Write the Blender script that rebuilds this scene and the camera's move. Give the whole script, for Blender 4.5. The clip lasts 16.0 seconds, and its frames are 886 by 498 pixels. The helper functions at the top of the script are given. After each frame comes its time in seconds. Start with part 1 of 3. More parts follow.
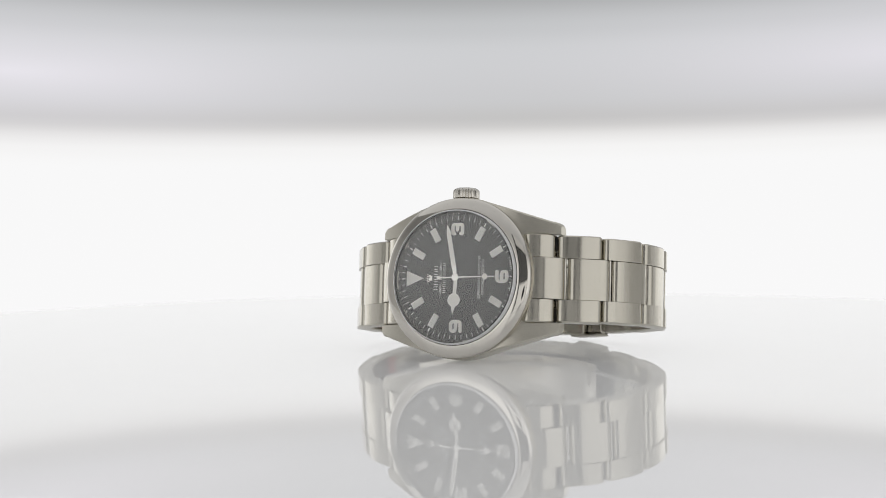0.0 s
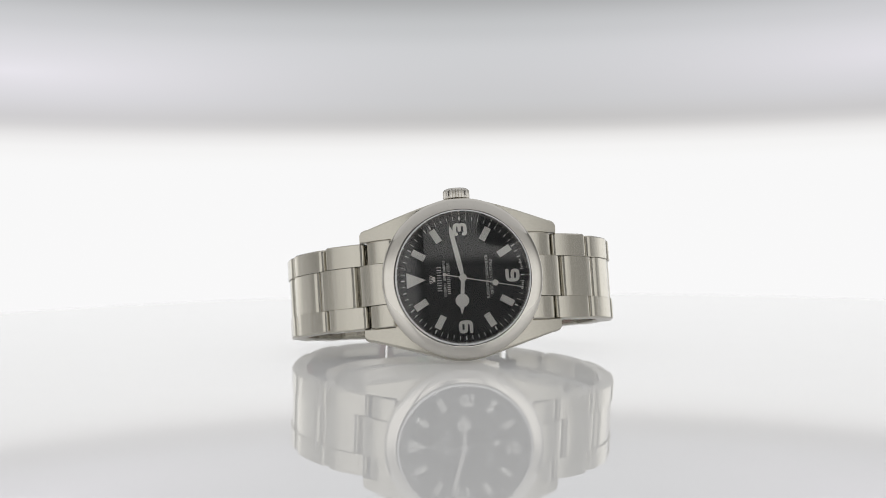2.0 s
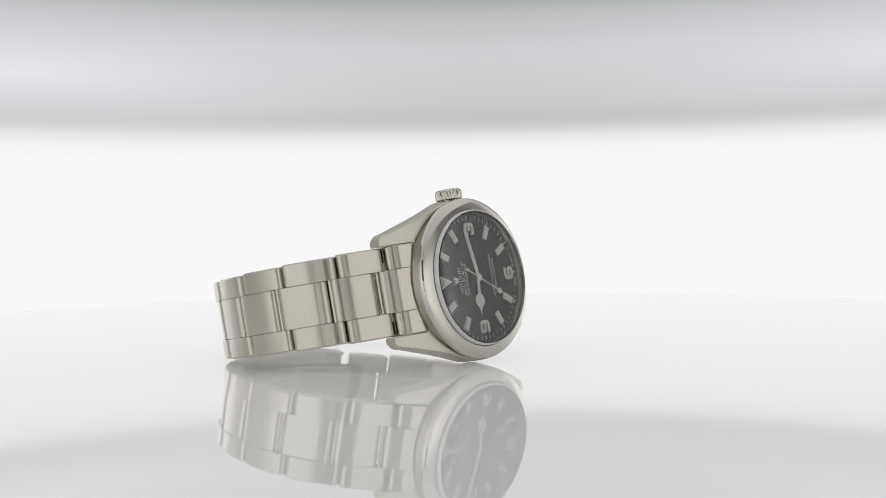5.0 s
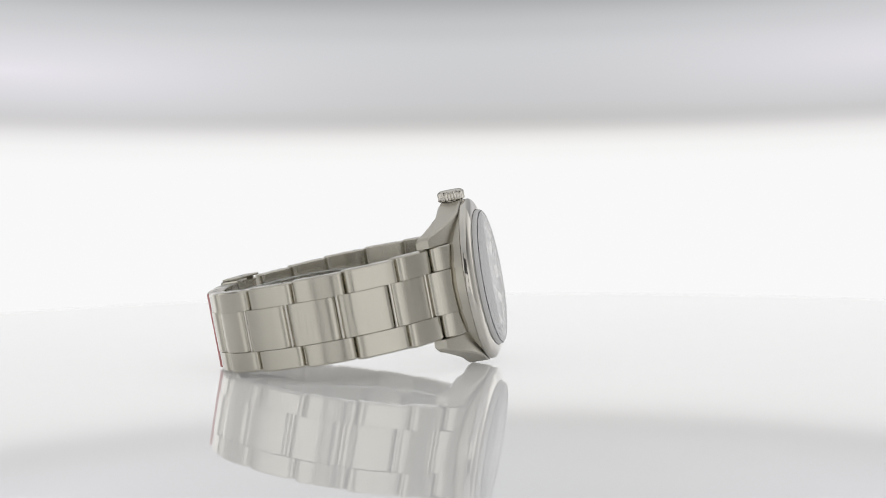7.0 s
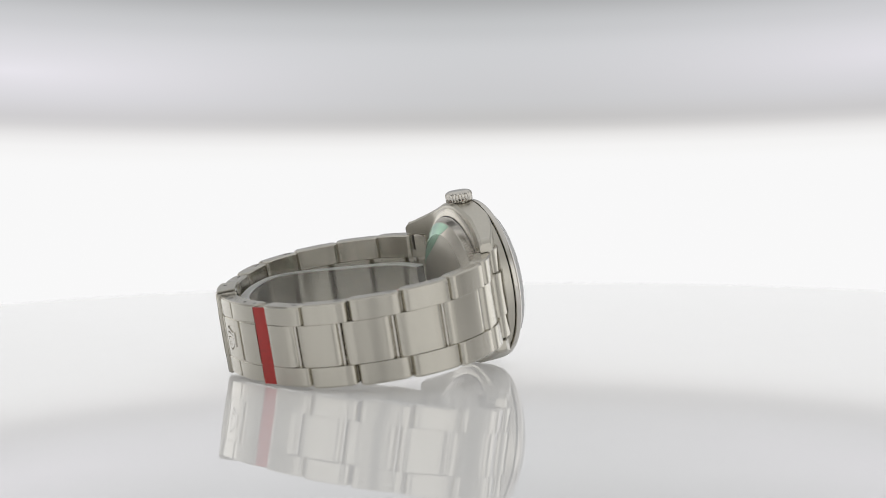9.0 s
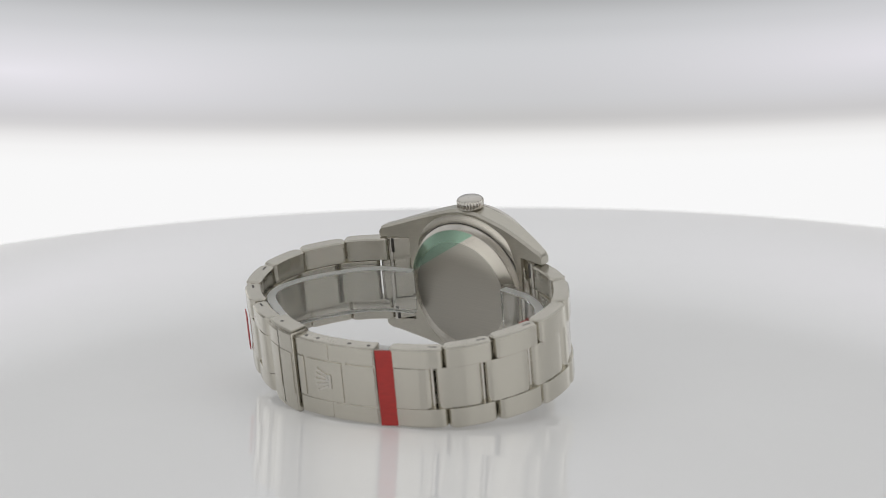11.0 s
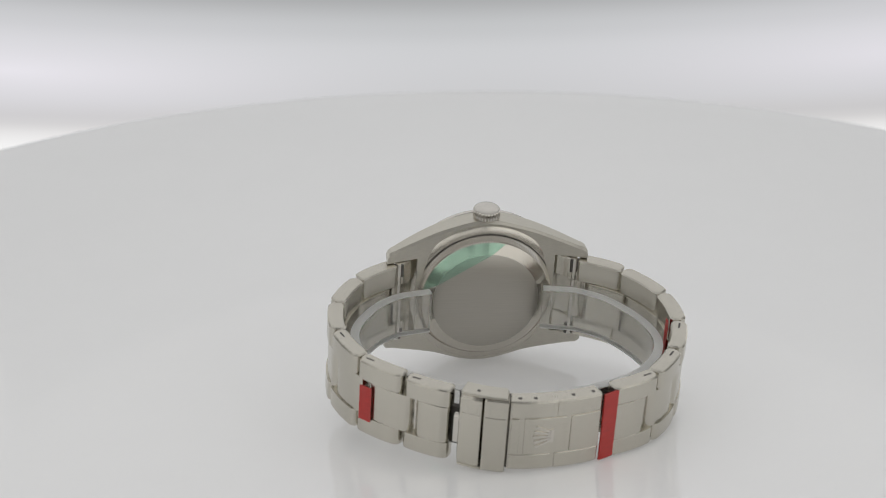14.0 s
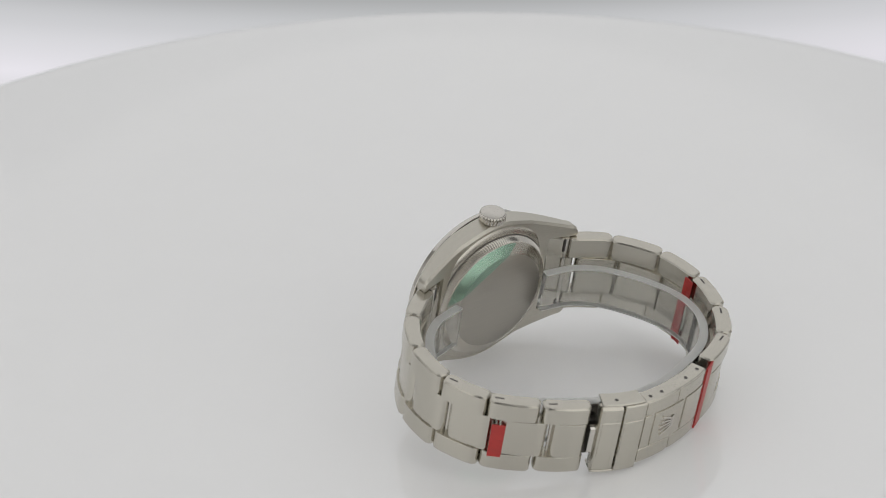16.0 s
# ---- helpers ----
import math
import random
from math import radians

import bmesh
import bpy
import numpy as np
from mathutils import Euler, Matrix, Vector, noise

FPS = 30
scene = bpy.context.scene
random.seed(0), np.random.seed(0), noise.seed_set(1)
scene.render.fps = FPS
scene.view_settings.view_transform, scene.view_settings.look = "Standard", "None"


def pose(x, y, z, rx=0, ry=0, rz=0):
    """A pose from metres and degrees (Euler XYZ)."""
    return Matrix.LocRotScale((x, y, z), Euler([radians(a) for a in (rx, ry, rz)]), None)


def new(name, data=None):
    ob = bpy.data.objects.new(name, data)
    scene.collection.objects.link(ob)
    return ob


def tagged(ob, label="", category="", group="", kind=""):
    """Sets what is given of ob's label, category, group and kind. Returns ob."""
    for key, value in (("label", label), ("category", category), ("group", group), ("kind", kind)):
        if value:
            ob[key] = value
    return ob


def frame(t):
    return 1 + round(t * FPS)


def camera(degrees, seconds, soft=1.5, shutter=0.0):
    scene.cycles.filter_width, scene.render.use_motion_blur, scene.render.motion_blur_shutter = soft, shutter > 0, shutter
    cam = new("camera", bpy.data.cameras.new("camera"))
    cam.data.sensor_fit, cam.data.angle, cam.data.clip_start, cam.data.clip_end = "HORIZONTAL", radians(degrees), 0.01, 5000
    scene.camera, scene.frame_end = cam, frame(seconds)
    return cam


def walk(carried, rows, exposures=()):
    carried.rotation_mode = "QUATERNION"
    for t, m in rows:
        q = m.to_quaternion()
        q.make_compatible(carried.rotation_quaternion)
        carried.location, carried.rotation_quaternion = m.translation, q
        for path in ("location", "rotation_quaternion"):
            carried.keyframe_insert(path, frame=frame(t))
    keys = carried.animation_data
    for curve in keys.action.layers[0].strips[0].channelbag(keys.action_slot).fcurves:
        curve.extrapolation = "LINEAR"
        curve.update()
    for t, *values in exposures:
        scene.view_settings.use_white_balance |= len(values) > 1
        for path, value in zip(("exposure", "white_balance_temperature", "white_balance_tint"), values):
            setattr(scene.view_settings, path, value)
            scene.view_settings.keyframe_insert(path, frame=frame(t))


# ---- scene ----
MM = 0.001

# ---- camera: it swings up round the table on one arm with the light tent ----
PIVOT = (0.0, 0.0041, 0.0177)
ARM = (-0.00618, -0.458, 0.0071)
ROLL = -0.707
SWING = [(0.0, 3.01), (2.0, 3.01), (4.0, 3.01), (6.0, 3.01), (7.5, 3.01), (8.0, 3.01), (8.4, 3.03), (8.7, 3.3), (9.0, 3.99),
         (9.5, 5.65), (10.0, 7.42), (10.5, 9.2), (11.0, 11.0), (11.5, 12.81), (12.0, 14.61), (12.5, 16.4), (13.0, 18.2),
         (13.5, 19.97), (14.0, 21.75), (14.5, 23.51), (15.0, 25.31), (15.5, 27.16), (16.0, 29.05)]


def arm_pose(lift):
    """The pose of the swinging arm at that elevation in degrees."""
    return Matrix.Translation(PIVOT) @ pose(0, 0, 0, -lift, 0, 0)


cam = camera(24.41, 16.0, soft=0.6)
cam.data.dof.use_dof, cam.data.dof.focus_distance, cam.data.dof.aperture_fstop = True, 0.452, 26.0
walk(cam, [(t, arm_pose(a) @ Matrix.Translation(ARM) @ pose(0, 0, 0, 90, 0, 0) @ pose(0, 0, 0, 0, 0, ROLL)) for t, a in SWING])

# ---- light: a dark studio; the backlit diffusers of the tent give the light ----
world = bpy.data.worlds.new("studio")
scene.world = world
world.use_nodes = True
world.node_tree.nodes["Background"].inputs["Color"].default_value = (0.5, 0.5, 0.52, 1)
world.node_tree.nodes["Background"].inputs["Strength"].default_value = 0.1
scene.view_settings.exposure = 0.0

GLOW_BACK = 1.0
GLOW_SIDE = 0.76
GLOW_TABLE = 0.125  # even glow put into the opal acrylic for light from below
GLOW_TOP = 0.68


# ---- materials ----
def material(name, colour, rough=0.5, metal=0.0, ior=1.5):
    m = bpy.data.materials.new(name)
    m.use_nodes = True
    b = m.node_tree.nodes["Principled BSDF"]
    b.inputs["Base Color"].default_value = (*colour, 1)
    b.inputs["Roughness"].default_value = rough
    b.inputs["Metallic"].default_value = metal
    b.inputs["IOR"].default_value = ior
    return m


def node(m, kind, **values):
    n = m.node_tree.nodes.new(kind)
    for key, value in values.items():
        n.inputs[key].default_value = value
    return n


def grain(m, stretch, scale, lo, hi, bump=0.0, tint=0.06):
    """Grain stretched along the surface's brushing, in roughness, colour and relief, with a slow stain over it."""
    link, b = m.node_tree.links.new, m.node_tree.nodes["Principled BSDF"]
    co = m.node_tree.nodes.new("ShaderNodeTexCoord")
    mp = node(m, "ShaderNodeMapping", Scale=stretch)
    fine = node(m, "ShaderNodeTexNoise", Scale=scale, Detail=4.0, Roughness=0.6)
    slow = node(m, "ShaderNodeTexNoise", Scale=180.0, Detail=2.0)
    link(co.outputs["Object"], mp.inputs["Vector"])
    link(mp.outputs["Vector"], fine.inputs["Vector"])
    link(co.outputs["Object"], slow.inputs["Vector"])
    mix = node(m, "ShaderNodeMath", )
    mix.operation = "ADD"
    link(fine.outputs["Fac"], mix.inputs[0])
    half = node(m, "ShaderNodeMath")
    half.operation = "MULTIPLY"
    half.inputs[1].default_value = 0.5
    link(slow.outputs["Fac"], half.inputs[0])
    link(half.outputs[0], mix.inputs[1])
    rr = node(m, "ShaderNodeMapRange")
    rr.inputs["From Min"].default_value, rr.inputs["From Max"].default_value = 0.45, 1.05
    rr.inputs["To Min"].default_value, rr.inputs["To Max"].default_value = lo, hi
    link(mix.outputs[0], rr.inputs["Value"])
    link(rr.outputs["Result"], b.inputs["Roughness"])
    base = b.inputs["Base Color"].default_value[:]
    ramp = m.node_tree.nodes.new("ShaderNodeValToRGB")
    ramp.color_ramp.elements[0].position, ramp.color_ramp.elements[1].position = 0.3, 0.7
    ramp.color_ramp.elements[0].color = (*[c * (1 - tint) for c in base[:3]], 1)
    ramp.color_ramp.elements[1].color = (*[min(1, c * (1 + tint)) for c in base[:3]], 1)
    link(fine.outputs["Fac"], ramp.inputs["Fac"])
    link(ramp.outputs["Color"], b.inputs["Base Color"])
    if bump:
        bp = node(m, "ShaderNodeBump", Strength=bump, Distance=0.00005)
        link(fine.outputs["Fac"], bp.inputs["Height"])
        link(bp.outputs["Normal"], b.inputs["Normal"])
    return m


STEEL = (0.575, 0.55, 0.487)


def along_grain(m, amount):
    """Brushed lines that run round the watch's long axis: the gloss spreads across them."""
    t, b = m.node_tree, m.node_tree.nodes["Principled BSDF"]
    tan = t.nodes.new("ShaderNodeTangent")
    tan.direction_type, tan.axis = "RADIAL", "Z"
    t.links.new(tan.outputs[0], b.inputs["Tangent"])
    b.inputs["Anisotropic"].default_value = amount
    b.inputs["Anisotropic Rotation"].default_value = 0.25
    return m


def round_grain(m, amount):
    """Fine lines turned round the case's own axis: highlights fan out from its centre."""
    t, b = m.node_tree, m.node_tree.nodes["Principled BSDF"]
    tan = t.nodes.new("ShaderNodeTangent")
    tan.direction_type, tan.axis = "RADIAL", "Y"
    t.links.new(tan.outputs[0], b.inputs["Tangent"])
    b.inputs["Anisotropic"].default_value = amount
    b.inputs["Anisotropic Rotation"].default_value = 0.25
    return m


brushed = grain(material("brushed_steel", STEEL, 0.3, 1.0), (1, 1, 0.03), 1900, 0.16, 0.24, 0.05, 0.03)
along_grain(brushed, 0.92)
brushed_side = grain(material("brushed_steel_side", STEEL, 0.3, 1.0), (0.05, 1, 1), 3000, 0.28, 0.36, 0.05, 0.04)
brushed_back = grain(material("brushed_steel_back", (0.49, 0.468, 0.42), 0.3, 1.0), (0.015, 1, 1), 5000, 0.42, 0.48, 0.05, 0.04)
polished = grain(material("polished_steel", (0.64, 0.615, 0.57), 0.08, 1.0), (1, 1, 1), 700, 0.07, 0.17, 0.04, 0.03)
turned = grain(material("circular_brushed_steel", (0.60, 0.57, 0.51), 0.2, 1.0), (1, 1, 1), 900, 0.22, 0.28, 0.0, 0.02)
round_grain(turned, 0.85)
mirror_steel = grain(material("mirror_polished_steel", (0.66, 0.635, 0.59), 0.05, 1.0), (1, 1, 1), 500, 0.03, 0.07, 0.01, 0.02)
silver = material("polished_white_metal", (0.93, 0.915, 0.88), 0.3, 1.0)
# Dark colour put in for the shade of gaps, slots and holes.
dark_steel = material("painted_dark_steel", (0.14, 0.133, 0.125), 0.5, 1.0)
dial_black = grain(material("black_lacquer", (0.014, 0.014, 0.015), 0.25, 0.0, 1.25), (1, 1, 1), 300, 0.28, 0.32, 0.0, 0.05)
lume = grain(material("white_lume", (0.93, 0.92, 0.87), 0.7), (1, 1, 1), 4000, 0.6, 0.8, 0.1, 0.03)
white_nylon = material("white_nylon", (0.75, 0.75, 0.74), 0.4)
pale_rim = material("pale_crystal_edge", (0.72, 0.72, 0.72), 0.3)
print_white = material("white_print", (0.92, 0.92, 0.90), 0.6)
red_film = grain(material("red_film", (0.42, 0.03, 0.025), 0.35), (1, 1, 3), 500, 0.3, 0.5, 0.3, 0.12)
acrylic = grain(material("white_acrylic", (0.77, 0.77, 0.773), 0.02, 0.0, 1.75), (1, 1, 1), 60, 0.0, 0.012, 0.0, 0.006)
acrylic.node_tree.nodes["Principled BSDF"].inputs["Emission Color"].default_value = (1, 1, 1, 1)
acrylic.node_tree.nodes["Principled BSDF"].inputs["Emission Strength"].default_value = GLOW_TABLE
black_plastic = grain(material("black_plastic", (0.012, 0.012, 0.012), 0.6), (1, 1, 1), 400, 0.5, 0.7, 0.1, 0.05)
studio_grey = grain(material("studio_grey_paint", (0.5, 0.5, 0.5), 0.9), (1, 1, 1), 3, 0.8, 0.95, 0.0, 0.08)


def clear(name, colour, rough, weight=1.0, ior=1.5):
    m = material(name, colour, rough, 0.0, ior)
    m.node_tree.nodes["Principled BSDF"].inputs["Transmission Weight"].default_value = weight
    return m


sapphire = clear("sapphire_glass", (1, 1, 1), 0.0, 1.0, 1.77)
green_film = clear("green_film", (0.74, 0.93, 0.86), 0.06, 0.97, 1.15)
haze_film = clear("clear_plastic_film", (0.96, 0.96, 0.95), 0.12, 0.93, 1.2)
film_rim = clear("cut_film_edge", (0.92, 0.92, 0.90), 0.35, 0.5, 1.25)


def glow(name, colour, strength):
    m = bpy.data.materials.new(name)
    m.use_nodes = True
    t = m.node_tree
    t.nodes.clear()
    e = t.nodes.new("ShaderNodeEmission")
    e.inputs["Color"].default_value = (*colour, 1)
    e.inputs["Strength"].default_value = strength
    o = t.nodes.new("ShaderNodeOutputMaterial")
    t.links.new(e.outputs[0], o.inputs["Surface"])
    return m


def fade(m, z0, z1, stops, axis="Z"):
    """Paints a panel's glow along an axis from z0 to z1: stops of (share of the way, colour)."""
    t = m.node_tree
    e = [n for n in t.nodes if n.type == "EMISSION"][0]
    co, sep = t.nodes.new("ShaderNodeTexCoord"), t.nodes.new("ShaderNodeSeparateXYZ")
    rng, ramp = t.nodes.new("ShaderNodeMapRange"), t.nodes.new("ShaderNodeValToRGB")
    rng.inputs["From Min"].default_value, rng.inputs["From Max"].default_value = z0, z1
    t.links.new(co.outputs["Object"], sep.inputs[0])
    t.links.new(sep.outputs[axis], rng.inputs["Value"])
    t.links.new(rng.outputs["Result"], ramp.inputs["Fac"])
    ramp.color_ramp.interpolation = "EASE"
    els = ramp.color_ramp.elements
    while len(els) < len(stops):
        els.new(0.5)
    for el, (at, c) in zip(els, stops):
        el.position, el.color = at, (*c, 1)
    t.links.new(ramp.outputs["Color"], e.inputs["Color"])
    return ramp.outputs["Color"]


def painted_pools(m, base, spots):
    """Paints brighter pools into a panel's glow: (x, z, radius x, radius z, added colour)."""
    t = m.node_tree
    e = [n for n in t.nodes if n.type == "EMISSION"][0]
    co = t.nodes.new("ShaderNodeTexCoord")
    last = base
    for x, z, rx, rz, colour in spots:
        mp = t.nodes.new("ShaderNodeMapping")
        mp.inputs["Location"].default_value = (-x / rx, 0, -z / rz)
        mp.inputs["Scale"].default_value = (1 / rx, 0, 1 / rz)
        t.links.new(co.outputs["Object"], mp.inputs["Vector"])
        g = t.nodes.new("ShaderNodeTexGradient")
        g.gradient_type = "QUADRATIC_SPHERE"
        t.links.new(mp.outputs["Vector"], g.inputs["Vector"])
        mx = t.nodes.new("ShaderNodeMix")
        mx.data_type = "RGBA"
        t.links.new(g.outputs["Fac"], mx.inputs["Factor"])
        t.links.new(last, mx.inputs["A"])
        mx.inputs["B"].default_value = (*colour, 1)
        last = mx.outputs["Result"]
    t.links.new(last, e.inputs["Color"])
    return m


# ---- mesh helpers ----
def part(name, bm, mat, parent=None, label="", smooth=35):
    """One mesh object under a thing or under a part."""
    me = bpy.data.meshes.new(name)
    bmesh.ops.recalc_face_normals(bm, faces=bm.faces)
    bm.to_mesh(me)
    bm.free()
    for p in me.polygons:
        p.use_smooth = True
    me.set_sharp_from_angle(angle=radians(smooth))
    me.materials.append(mat)
    ob = new(name, me)
    if parent:
        ob.parent = parent
    return tagged(ob, label)


def share(name, ob, parent, m=None):
    """Another piece on the same mesh."""
    o = new(name, ob.data)
    o.parent = parent
    if m is not None:
        o.matrix_basis = m
    return o


def loft(bm, rings, closed=True, caps=True):
    vs = [[bm.verts.new(p) for p in r] for r in rings]
    n = len(rings[0])
    for a, b in zip(vs, vs[1:]):
        for i in range(n if closed else n - 1):
            j = (i + 1) % n
            bm.faces.new((a[i], a[j], b[j], b[i]))
    if caps:
        bm.faces.new(vs[0])
        bm.faces.new(vs[-1][::-1])
    return vs


def lathe(bm, profile, seg=128, axis="y", centre=(0, 0, 0), tooth=None):
    """Turns (r, h) in mm round the axis. tooth(i, r): the radius of the ring's point i."""
    rings = []
    for r, h in profile:
        ring = []
        for i in range(seg):
            a = 2 * math.pi * i / seg
            q = tooth(i, r, h) if tooth else r
            if axis == "y":
                p = (q * math.cos(a), h, q * math.sin(a))
            else:
                p = (q * math.cos(a), q * math.sin(a), h)
            ring.append(tuple((p[k] + centre[k]) * MM for k in range(3)))
        rings.append(ring)
    solid = [ring for ring, (r, h) in zip(rings, profile) if r > 0.02]
    vs = loft(bm, solid, True, False)
    if profile[0][0] < 0.02:
        bm.faces.new(vs[0])
    if profile[-1][0] < 0.02:
        bm.faces.new(vs[-1][::-1])
    return bm


def prism(bm, outline, lo, hi, place, inset=0.0):
    """A flat piece: outline of (u, v) from depth lo to hi, edges cut by inset; place maps (u, v, depth) in mm to a point."""
    cu = sum(p[0] for p in outline) / len(outline)
    cv = sum(p[1] for p in outline) / len(outline)

    def ring(d, cut):
        out = []
        for u, v in outline:
            l = math.hypot(u - cu, v - cv) or 1
            k = max(0.0, 1 - cut / l)
            out.append(tuple(c * MM for c in place(cu + (u - cu) * k, cv + (v - cv) * k, d)))
        return out
    step = math.copysign(inset, hi - lo)
    rings = [ring(lo, 0), ring(hi - step, 0), ring(hi, inset)] if inset else [ring(lo, 0), ring(hi, 0)]
    loft(bm, rings)
    return bm


# ---- the studio: unseen grey walls added round the table, tuned for reflections ----
def studio():
    wall_t = 0.05
    for name, size, at in (("floor", (2.8, 2.8, wall_t), (0, 0, -0.9)), ("ceiling", (2.8, 2.8, wall_t), (0, 0, 1.3)),
                           ("wall_north", (2.8, wall_t, 2.2), (0, 1.4, 0.2)), ("wall_south", (2.8, wall_t, 2.2), (0, -1.4, 0.2)),
                           ("wall_east", (wall_t, 2.8, 2.2), (1.4, 0, 0.2)), ("wall_west", (wall_t, 2.8, 2.2), (-1.4, 0, 0.2))):
        bm = bmesh.new()
        bmesh.ops.create_cube(bm, size=1, matrix=Matrix.Translation(at) @ Matrix.Diagonal((*size, 1)))
        tagged(part(name, bm, studio_grey), "plain grey painted studio surface round the table", "room", kind="structure")


studio()


# ---- the light tent on the swinging arm ----
def sheet(arc, z0, z1, thick, steps=48, rows=12):
    """A bowed upright sheet: arc(u) gives its line in plan for u in 0..1 and the way out."""
    bm = bmesh.new()
    rings = []
    for i in range(steps + 1):
        (x, y), (nx, ny) = arc(i / steps)
        rings.append([(x, y, z0 + (z1 - z0) * k / rows) for k in range(rows + 1)] + [(x + nx * thick, y + ny * thick, z1), (x + nx * thick, y + ny * thick, z0)])
    loft(bm, rings)
    return bm


BACK_R, BACK_Y = 0.31, 0.532
HOOD_R, HOOD_Y, HOOD_EDGE = 0.235, 0.07, 0.0385


def light_tent():
    tent = tagged(new("light_tent"), "white backlit light tent with a bowed backdrop behind the round table", "light tent")

    def back(u):
        a = radians(-98 + 196 * u)
        return (BACK_R * math.sin(a), BACK_Y + BACK_R * math.cos(a)), (math.sin(a), math.cos(a))

    def side(sign):
        def arc(u):
            a = radians(16.2 + 132.3 * u)
            return (sign * 0.56 * math.sin(a), -0.56 * math.cos(a)), (sign * math.sin(a), -math.cos(a))
        return arc
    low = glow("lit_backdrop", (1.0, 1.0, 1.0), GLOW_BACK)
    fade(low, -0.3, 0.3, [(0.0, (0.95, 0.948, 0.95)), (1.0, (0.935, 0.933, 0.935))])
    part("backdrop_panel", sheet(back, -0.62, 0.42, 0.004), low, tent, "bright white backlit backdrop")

    def brow(u):
        a = radians(-48 + 96 * u)
        return (HOOD_R * math.sin(a), HOOD_Y + HOOD_R * math.cos(a)), (math.sin(a), math.cos(a))
    # Painted into the glow: a soft lower lip, a dark band above, side pools.
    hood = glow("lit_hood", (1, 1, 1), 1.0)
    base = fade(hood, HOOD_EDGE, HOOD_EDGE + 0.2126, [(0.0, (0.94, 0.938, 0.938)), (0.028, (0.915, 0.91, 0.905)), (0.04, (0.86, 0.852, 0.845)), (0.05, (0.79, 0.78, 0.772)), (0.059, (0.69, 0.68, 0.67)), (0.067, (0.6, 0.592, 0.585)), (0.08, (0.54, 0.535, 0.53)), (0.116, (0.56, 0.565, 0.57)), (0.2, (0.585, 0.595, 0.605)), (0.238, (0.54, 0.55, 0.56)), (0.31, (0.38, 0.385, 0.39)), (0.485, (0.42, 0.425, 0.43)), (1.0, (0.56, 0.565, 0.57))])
    painted_pools(hood, base, [(-0.155, 0.0706, 0.235, 0.0365, (0.81, 0.79, 0.84)), (0.165, 0.0735, 0.235, 0.0365, (0.78, 0.76, 0.81))])
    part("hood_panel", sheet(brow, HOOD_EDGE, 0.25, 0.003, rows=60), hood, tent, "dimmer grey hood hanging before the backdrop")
    # Unseen side panels; their glow is graded to set what steel and glass reflect.
    for s in (-1, 1):
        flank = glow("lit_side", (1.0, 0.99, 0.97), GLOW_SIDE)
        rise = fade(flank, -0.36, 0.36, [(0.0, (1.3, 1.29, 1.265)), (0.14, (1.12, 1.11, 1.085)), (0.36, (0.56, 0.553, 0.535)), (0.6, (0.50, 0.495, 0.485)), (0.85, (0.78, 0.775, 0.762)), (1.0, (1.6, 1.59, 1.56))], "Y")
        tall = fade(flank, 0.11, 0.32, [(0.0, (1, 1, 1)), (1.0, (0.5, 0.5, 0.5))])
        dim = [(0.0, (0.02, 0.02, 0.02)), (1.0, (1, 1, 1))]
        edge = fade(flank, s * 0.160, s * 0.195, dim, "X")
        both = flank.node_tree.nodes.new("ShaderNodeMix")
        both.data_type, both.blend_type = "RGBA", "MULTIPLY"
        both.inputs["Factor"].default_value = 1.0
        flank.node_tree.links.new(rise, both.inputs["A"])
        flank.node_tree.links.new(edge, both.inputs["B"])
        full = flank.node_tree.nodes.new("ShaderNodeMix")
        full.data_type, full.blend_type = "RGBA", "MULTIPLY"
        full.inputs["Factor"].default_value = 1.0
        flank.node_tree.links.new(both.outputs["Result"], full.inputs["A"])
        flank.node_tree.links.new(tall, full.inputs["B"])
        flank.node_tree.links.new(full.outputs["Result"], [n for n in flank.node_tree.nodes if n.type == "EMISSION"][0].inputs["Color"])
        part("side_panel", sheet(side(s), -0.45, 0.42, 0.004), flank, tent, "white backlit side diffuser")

    # Unseen front panels, faded dark towards the opening for the dial's reflection.
    def front(u):
        a = radians(-16.1 + 32.2 * u)
        return (0.56 * math.sin(a), -0.56 * math.cos(a)), (math.sin(a), -math.cos(a))
    below = glow("lit_front", (1.0, 0.99, 0.97), GLOW_SIDE * 1.05)
    fade(below, 0.065, 0.095, [(0.0, (1.0, 0.99, 0.97)), (1.0, (0.03, 0.03, 0.03))])
    part("front_panel", sheet(front, -0.45, 0.095, 0.004, rows=60), below, tent, "white diffuser below the lens opening")
    above = glow("lit_front_top", (1.0, 0.99, 0.97), GLOW_SIDE * 0.7)
    fade(above, 0.30, 0.33, [(0.0, (0.03, 0.03, 0.03)), (1.0, (1.0, 0.99, 0.97))])
    part("front_panel", sheet(front, 0.30, 0.42, 0.004), above, tent, "white diffuser above the lens opening")
    # Unseen black barrel, added for the dark spot reflected in the bezel.
    bm = bmesh.new()
    lathe(bm, [(0.001, -503), (38, -503), (40, -500), (40, -484), (36, -480), (30, -480), (28, -486), (0.001, -488)], 64, "y", (-6, 0, 7))
    part("lens_hood", bm, black_plastic, tent, "black lens barrel in the tent's opening", smooth=30)
    # Unseen roof panel; its glow is graded to keep the table's reflection smooth.
    roof = glow("lit_top", (1, 0.995, 0.98), GLOW_TOP)
